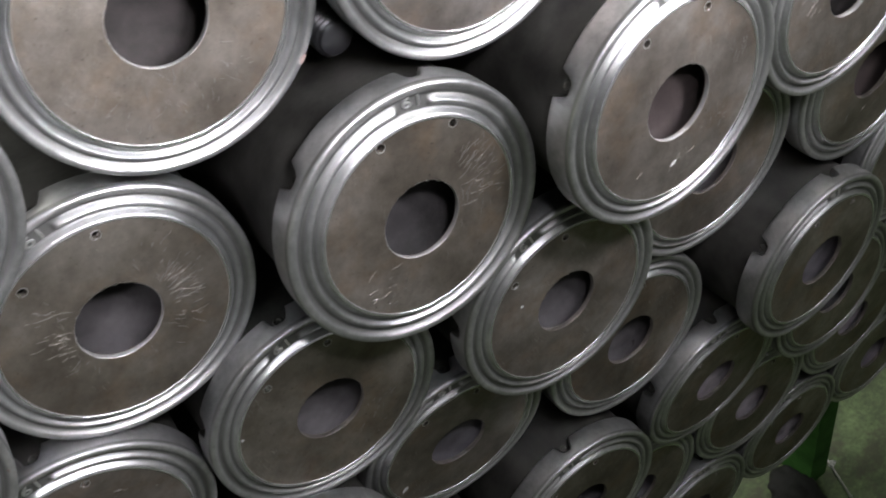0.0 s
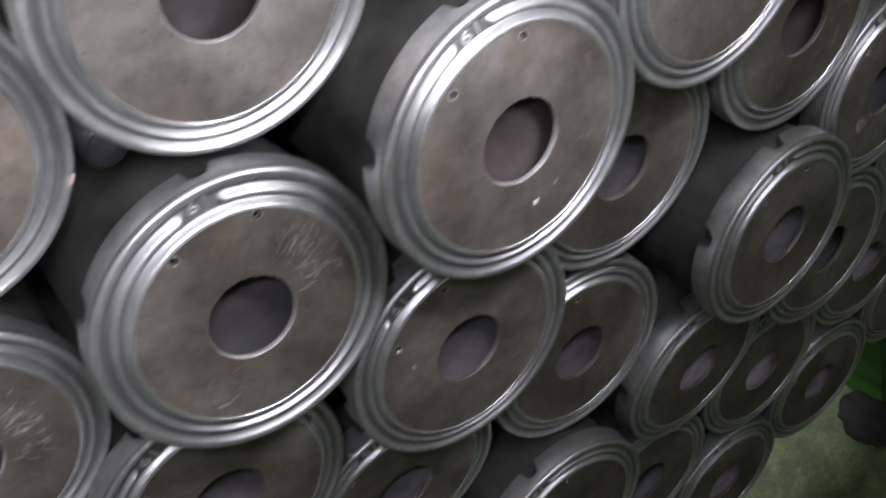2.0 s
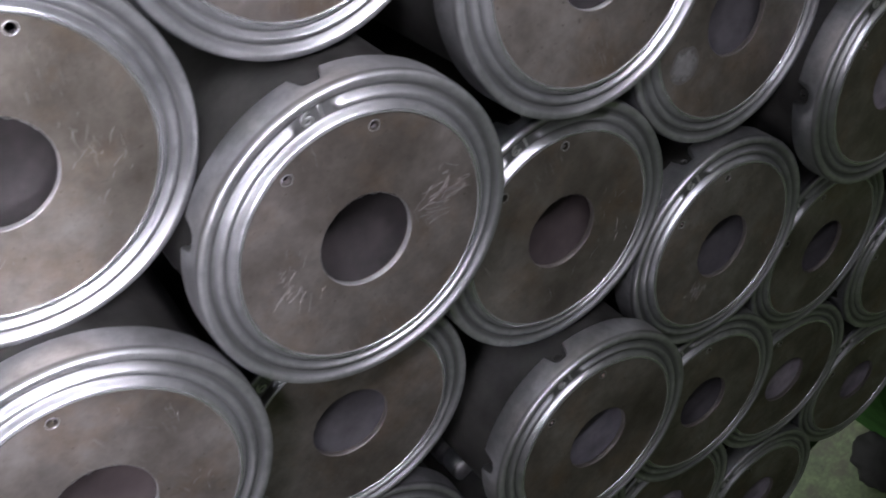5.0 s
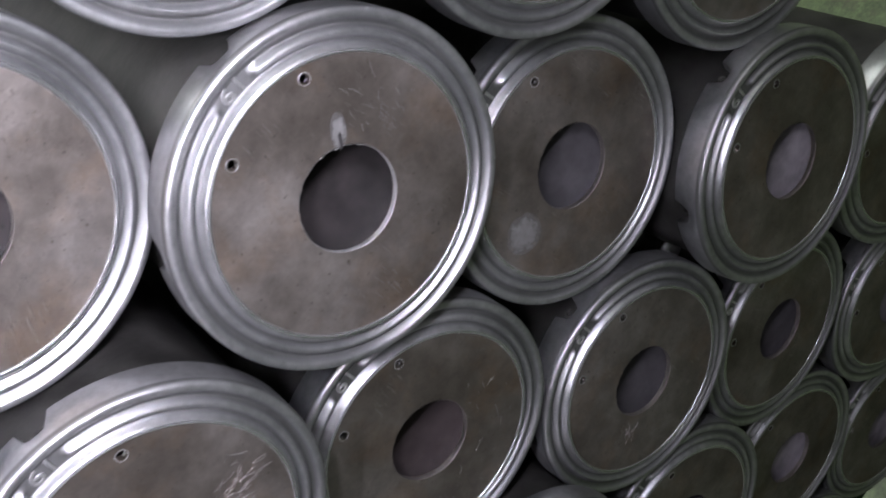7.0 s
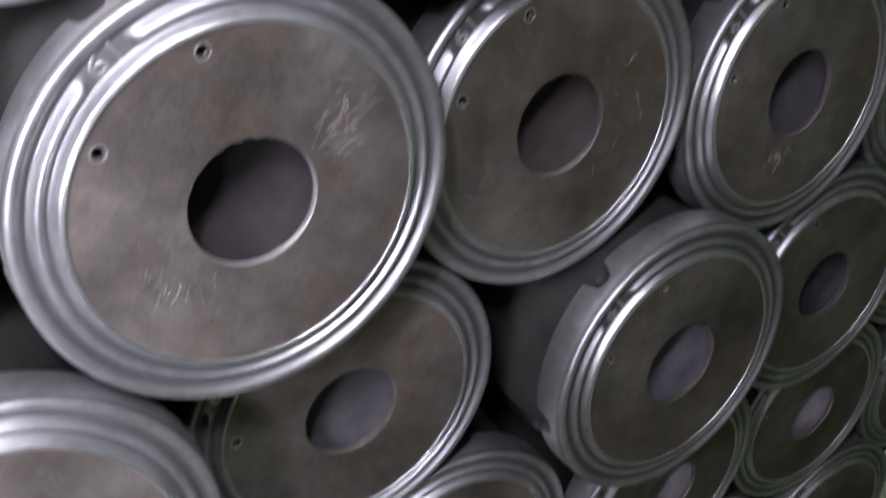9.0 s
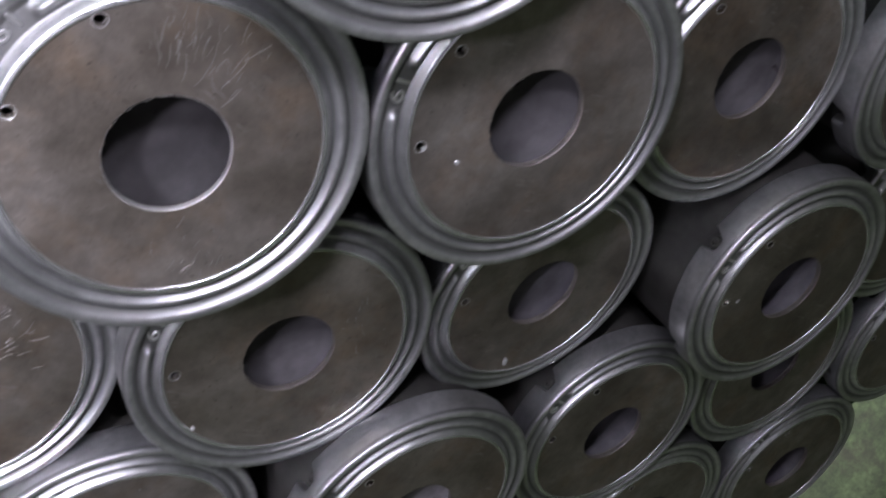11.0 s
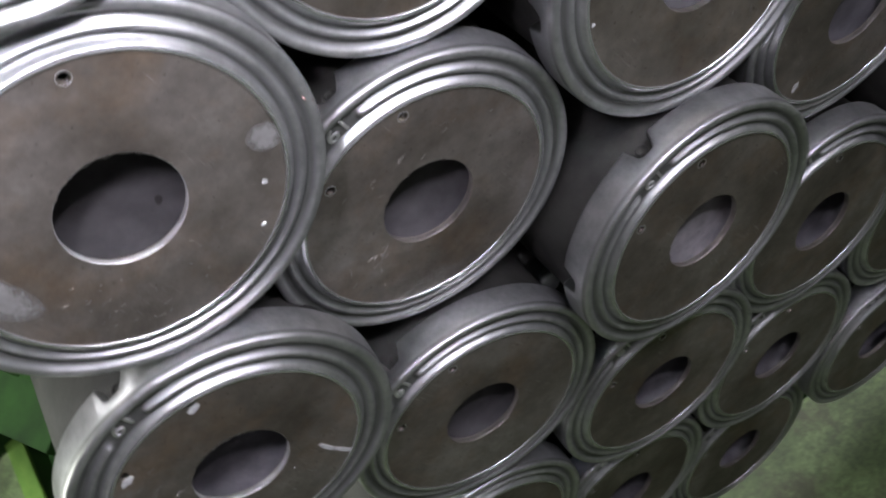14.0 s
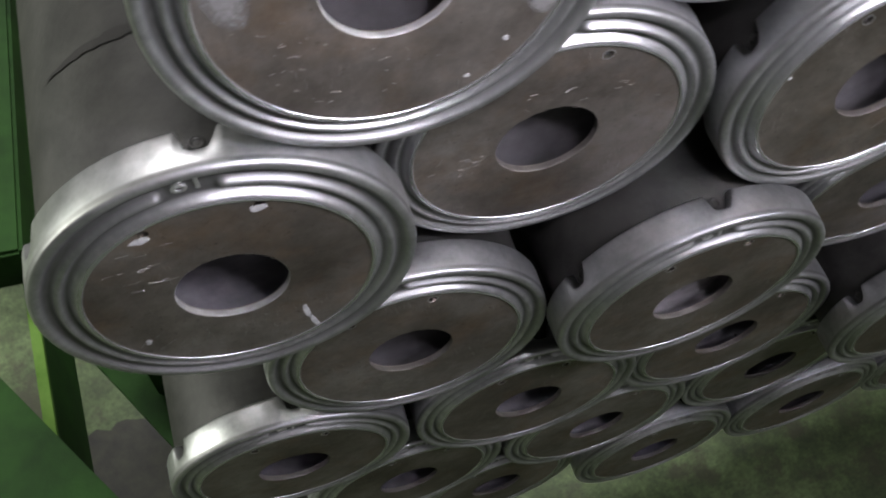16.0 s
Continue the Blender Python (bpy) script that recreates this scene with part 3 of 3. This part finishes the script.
for k, name, x, z, w, h, turn, mat, label in UPPER_MARKS + OTHER_MARKS:
    face_mark(stack[k], CYLINDERS[k][5], name, x, z, w, h, turn, mat, label, k * 7 + int(x * 100))


for row in ((7, 0.66, -0.26, 0.08, 0.09, 0.4), (7, -0.66, 0.14, 0.10, 0.24, 0.15), (20, -0.56, 0.07, 0.15, 0.15, 0.4), (12, 0.27, 0.28, 0.05, 0.10, -0.8)):
    scraped_patch(*row)


def scratches(k, x, z, spread_x, spread_z, turn, jitter, count, length, seed, radial=False):
    """Fine bare-metal scores on one end plate, in one mesh of raised burrs."""
    rnd = random.Random(seed)
    bm = bmesh.new()
    for i in range(int(count * 1.9)):
        cx, cz = x + rnd.gauss(0, spread_x * 1.25), z + rnd.gauss(0, spread_z * 1.25)
        rr = math.hypot(cx, cz)
        if not 0.36 < rr < 0.70:
            continue
        a = (math.atan2(cz, cx) if radial else turn) + rnd.gauss(0, jitter)
        size = length * (0.25 + 0.9 * rnd.random() ** 2)
        bend = rnd.uniform(-0.18, 0.18)
        wide = 0.0005 + 0.0011 * rnd.random() ** 3
        left, right = [], []
        for j in range(5):
            u = (j / 4 - 0.5) * size
            v = bend * u * u / size * 2
            w = wide * (1 - (j / 2 - 1) ** 2 * 0.8)
            c, sn = math.cos(a), math.sin(a)
            for side, row in ((1, left), (-1, right)):
                vv = v + side * w
                px, pz = (cx + u * c - vv * sn) * RIM, (cz + u * sn + vv * c) * RIM
                row.append((bm.verts.new((px, -0.0098 * RIM, pz)), bm.verts.new((px, -0.0098 * RIM - 0.00025, pz))))
        for j in range(4):
            bm.faces.new((left[j][1], left[j + 1][1], right[j + 1][1], right[j][1]))
            bm.faces.new((left[j][0], left[j + 1][0], left[j + 1][1], left[j][1]))
            bm.faces.new((right[j][0], right[j + 1][0], right[j + 1][1], right[j][1]))
    m = part("scratched_patch", bm, SCORE, plate_of(stack[k]))
    tagged(m, "cluster of fine pale scratches", kind="stuff")
    m.matrix_basis = pose(0, 0, 0, 0, CYLINDERS[k][5], 0)


NEAR_SCRATCHES = (
    (14, -0.40, 0.34, 0.10, 0.10, 0.0, 0.06, 7, 0.13, 1, False),
    (14, -0.25, -0.46, 0.14, 0.06, 1.5, 0.2, 14, 0.07, 2, True),
    (7, -0.46, -0.26, 0.08, 0.10, -0.2, 0.3, 9, 0.05, 3, False),
    (7, -0.22, -0.42, 0.20, 0.10, -0.2, 0.4, 12, 0.045, 11, False),
    (9, 0.53, 0.12, 0.07, 0.14, 0.8, 0.3, 34, 0.12, 4, True),
    (9, -0.46, -0.44, 0.12, 0.08, 0.1, 0.3, 14, 0.10, 12, False),
    (8, 0.46, -0.02, 0.07, 0.15, 0.5, 0.25, 44, 0.12, 5, True),
)
MIDDLE_SCRATCHES = (
    (8, -0.36, 0.10, 0.06, 0.12, 0.5, 0.3, 30, 0.12, 6, True),
    (12, 0.50, 0.12, 0.08, 0.10, 1.4, 0.3, 20, 0.10, 7, False),
    (10, 0.62, 0.18, 0.06, 0.10, 1.2, 0.3, 12, 0.11, 8, False),
    (10, 0.2, -0.45, 0.2, 0.10, 0.7, 0.3, 10, 0.07, 13, False),
    (11, 0.44, -0.18, 0.10, 0.08, 0.6, 0.4, 24, 0.14, 14, True),
    (11, -0.46, 0.22, 0.06, 0.12, 0.4, 0.3, 18, 0.09, 15, False),
)
OTHER_SCRATCHES = (
    (3, 0.36, -0.28, 0.12, 0.12, 0.8, 0.4, 22, 0.09, 16, False),
    (3, -0.45, -0.24, 0.08, 0.10, 0.4, 0.4, 14, 0.08, 19, False),
    (1, 0.1, -0.5, 0.24, 0.10, 0.4, 0.4, 24, 0.10, 17, True),
    (15, 0.2, 0.4, 0.3, 0.1, 0.1, 0.3, 10, 0.08, 9, False),
    (16, 0.35, -0.35, 0.15, 0.15, 0.9, 0.3, 12, 0.07, 10, False),
    (19, 0.3, -0.3, 0.18, 0.16, 0.9, 0.4, 16, 0.10, 18, False),
    (27, -0.40, -0.16, 0.05, 0.06, 0.6, 0.5, 12, 0.12, 20, False),
    (15, -0.44, -0.10, 0.06, 0.05, 0.5, 0.4, 10, 0.08, 21, False),
)
for row in NEAR_SCRATCHES + MIDDLE_SCRATCHES + OTHER_SCRATCHES:
    scratches(*row)

face_mark(stack[7], CYLINDERS[7][5], "paint_spot", 0.925, -0.30, 0.02, 0.06, 0.3, PINK, "faded pink paint spot on the rim", 91, 0.012)
face_mark(stack[1], CYLINDERS[1][5], "paint_flake", 0.72, -0.675, 0.07, 0.035, 0.75, PINK, "curled pink paint flake on the rim", 92, 0.010)


def barrel_mark(k, start, end, depth, width):
    """A dark tapering mark along the barrel's round; angles in degrees as the cylinder lies."""
    bm = bmesh.new()
    n = 16
    left, right = [], []
    for i in range(n + 1):
        a = math.radians(start + (end - start) * i / n)
        w = width * (1 - i / n) ** 0.7 * (0.8 + 0.4 * noise.noise(Vector((i * 0.7, 3.0, k)))) + 0.0003
        r = 0.93 * RIM + 0.0006
        for side, row in ((-1, left), (1, right)):
            row.append(bm.verts.new((r * math.cos(a), depth + side * w / 2 + 0.002 * noise.noise(Vector((i * 0.3, 0, k))), r * math.sin(a))))
    for i in range(n):
        bm.faces.new((left[i], left[i + 1], right[i + 1], right[i]))
    m = part("crack", bm, DULL_BLACK, stack[k], "dark tapering mark on the barrel")
    m.matrix_basis = pose(0, 0, 0, 0, CYLINDERS[k][5], 0)


barrel_mark(14, 101, 137, 0.083, 0.008)


# ---- rods in the gaps ----


def rod_mesh(name, threaded, mat):
    """A rod along y whose near end is rounded; threaded ones carry a fine ridge."""
    prof = [(0.0, 0.0), (0.105, 0.0), (0.113, 0.004), (0.118, 0.012)] if threaded else [(0.0, 0.0), (0.10, 0.0), (0.125, 0.02), (0.13, 0.05)]
    if threaded:
        y = 0.02
        while y < 1.1:
            prof += [(0.114, y), (0.124, y + 0.010), (0.137, y + 0.017), (0.140, y + 0.023), (0.137, y + 0.029), (0.124, y + 0.036)]
            y += 0.047
    else:
        prof += [(0.13, 0.22), (0.10, 0.23), (0.10, 0.27), (0.15, 0.28), (0.15, 0.45), (0.13, 0.47)]
    prof += [(0.13, 1.15), (0.13, 2.4)]
    return lathe(prof, name, mat, None, 40)


threaded_rod, plain_rod = rod_mesh("threaded_rod", True, BLACK), rod_mesh("round_pin", False, STEEL)
for x, y, z, threaded in ((0.002, 0.048, 1.424, True), (0.162, 0.008, 1.418, True), (0.243, 0.092, 1.284, False), (0.25, 0.064, 1.0, False), (-0.237, 0.088, 0.996, False), (0.576, 0.08, 1.002, False)):
    ob = new("threaded_rod" if threaded else "round_pin", threaded_rod if threaded else plain_rod)
    ob.location = (x, y, z)
    tagged(ob, "black oiled threaded rod lying between steel cylinders" if threaded else "grey steel pin lying between steel cylinders", "rod", "rods between cylinders")

# ---- rack ----


def bar(name, a, b, w, h, parent, mat=PAINT, label=""):
    """A square bar between two points, with bevelled edges."""
    a, b = Vector(a), Vector(b)
    bm = bmesh.new()
    bmesh.ops.create_cube(bm, size=1, matrix=Matrix.Diagonal((w, h, (b - a).length, 1)))
    bmesh.ops.bevel(bm, geom=bm.edges[:], offset=min(w, h) * 0.06, segments=2, affect="EDGES")
    ob = part(name, bm, mat, parent, label)
    ob.matrix_basis = Matrix.Translation((a + b) / 2) @ (b - a).to_track_quat("Z", "X").to_matrix().to_4x4()
    return ob


rack = tagged(new("steel_rack"), "green-painted steel rack carrying the stacked cylinders", "rack")
bar("beam", (-0.528, 0.128, 0.496), (0.864, 0.128, 0.496), 0.08, 0.06, rack)
bar("beam", (-0.528, 0.344, 0.496), (0.864, 0.344, 0.496), 0.08, 0.06, rack)
part("leg", box(bmesh.new(), 0.667, 0.170, 0.004, 0.710, 0.256, 0.456), PAINT_LIT, rack)
bar("leg", (-0.496, 0.496, 0.456), (-0.496, 0.496, 0.004), 0.07, 0.07, rack)
bar("side_rail", (-0.615, 0.096, 0.544), (-0.615, 0.6, 0.544), 0.128, 0.012, rack)
bar("brace", (-0.76, 0.365, 0.612), (-0.562, 0.022, 0.612), 0.016, 0.13, rack)
bar("brace", (-0.581, 0.501, 0.444), (-0.41, 0.17, 0.444), 0.016, 0.13, rack)
bar("side_channel", (-0.65, 0.406, 0.656), (-0.6, 1.032, 0.656), 0.064, 0.104, rack)
bar("edge_strip", (-0.615, 0.096, 0.61), (-0.615, 0.6, 0.61), 0.006, 0.011, rack, PAINT_LIT_EDGE, "light green edge strip painted as lit")

far_rack = tagged(new("steel_rack"), "empty green-painted steel rack frame standing beyond the stack", "rack")
bar("brace", (-0.92, 0.848, 0.68), (-0.804, 0.648, 0.68), 0.016, 0.075, far_rack)
bar("side_rail", (-0.928, 0.52, 0.548), (-0.928, 0.96, 0.548), 0.12, 0.012, far_rack)
bar("edge_strip", (-0.928, 0.52, 0.613), (-0.928, 0.96, 0.613), 0.006, 0.028, far_rack, PAINT_LIT_EDGE, "light green edge strip painted as lit")
bar("side_rail", (-0.872, 0.52, 0.592), (-0.872, 0.736, 0.592), 0.03, 0.04, far_rack, PAINT_LIT)
bar("beam", (-0.976, 0.792, 0.628), (-0.8, 0.792, 0.628), 0.05, 0.04, far_rack)
bar("leg", (-0.912, 0.792, 0.608), (-0.912, 0.792, 0.004), 0.05, 0.05, far_rack)
bar("leg", (-0.912, 0.544, 0.544), (-0.912, 0.544, 0.004), 0.05, 0.05, far_rack)


# ---- litter on the floor ----
rag = bmesh.new()
bmesh.ops.create_icosphere(rag, subdivisions=4, radius=0.5)
for v in rag.verts:
    n = noise.noise(v.co * 3.1) * 0.35 + noise.noise(v.co * 8.0) * 0.16
    v.co *= 1 + n
    v.co.x, v.co.y, v.co.z = v.co.x * 0.085, v.co.y * 0.10, max(-0.02, v.co.z * 0.05)
ob = new("oily_rag", mesh_of(rag, "oily_rag", BLACK_LUMP, True))
ob.location = (0.640, 0.170, 0.012)
tagged(ob, "lumpy black mass at the foot of the rack leg", "rag")


# dark sheet on the floor that paints in the shade below the rack
stain = bmesh.new()
outline = []
for i in range(40):
    a = 2 * math.pi * i / 40
    q = 1 + 0.35 * noise.noise(Vector((math.cos(a) * 1.6, math.sin(a) * 1.6, 7.0))) + 0.12 * noise.noise(Vector((math.cos(a) * 5, math.sin(a) * 5, 2.0)))
    outline.append(stain.verts.new((0.12 * q * math.cos(a), 0.10 * q * math.sin(a), 0.0)))
stain.faces.new(outline)
ob = new("oil_stain", mesh_of(stain, "oil_stain", FLOOR_SHADE))
ob.location = (-0.645, 0.42, 0.004)
tagged(ob, "dark brown patch on green floor painting the rack's shade", "stain")


def scrap(name, x, y, w, h, turn, label):
    bm = bmesh.new()
    bmesh.ops.create_grid(bm, x_segments=5, y_segments=4, size=0.5)
    for v in bm.verts:
        v.co = Vector((v.co.x * w, v.co.y * h, 0.004 + 0.006 * noise.noise(v.co * 4 + Vector((x * 9, y, 0)))))
    bmesh.ops.solidify(bm, geom=bm.faces[:], thickness=0.0008)
    ob = new(name, mesh_of(bm, name, CHALK, False))
    ob.matrix_basis = pose(x, y, 0.003, 0, 0, turn)
    return tagged(ob, label, "litter", "scraps on the floor")


scrap("paper_scrap", 0.731, 0.173, 0.014, 0.010, 20, "small crumpled white scrap on green floor")
scrap("paper_scrap", 0.637, 0.128, 0.018, 0.012, 60, "small crumpled white scrap on green floor")
twig = bmesh.new()
bmesh.ops.create_cone(twig, segments=8, radius1=0.0022, radius2=0.0018, depth=0.09, cap_ends=True, matrix=pose(0.72, 0.15, 0.004, 0, 90, 70))
tagged(new("metal_turning", mesh_of(twig, "metal_turning", BRIGHT)), "thin pale metal turning on green floor", "litter")
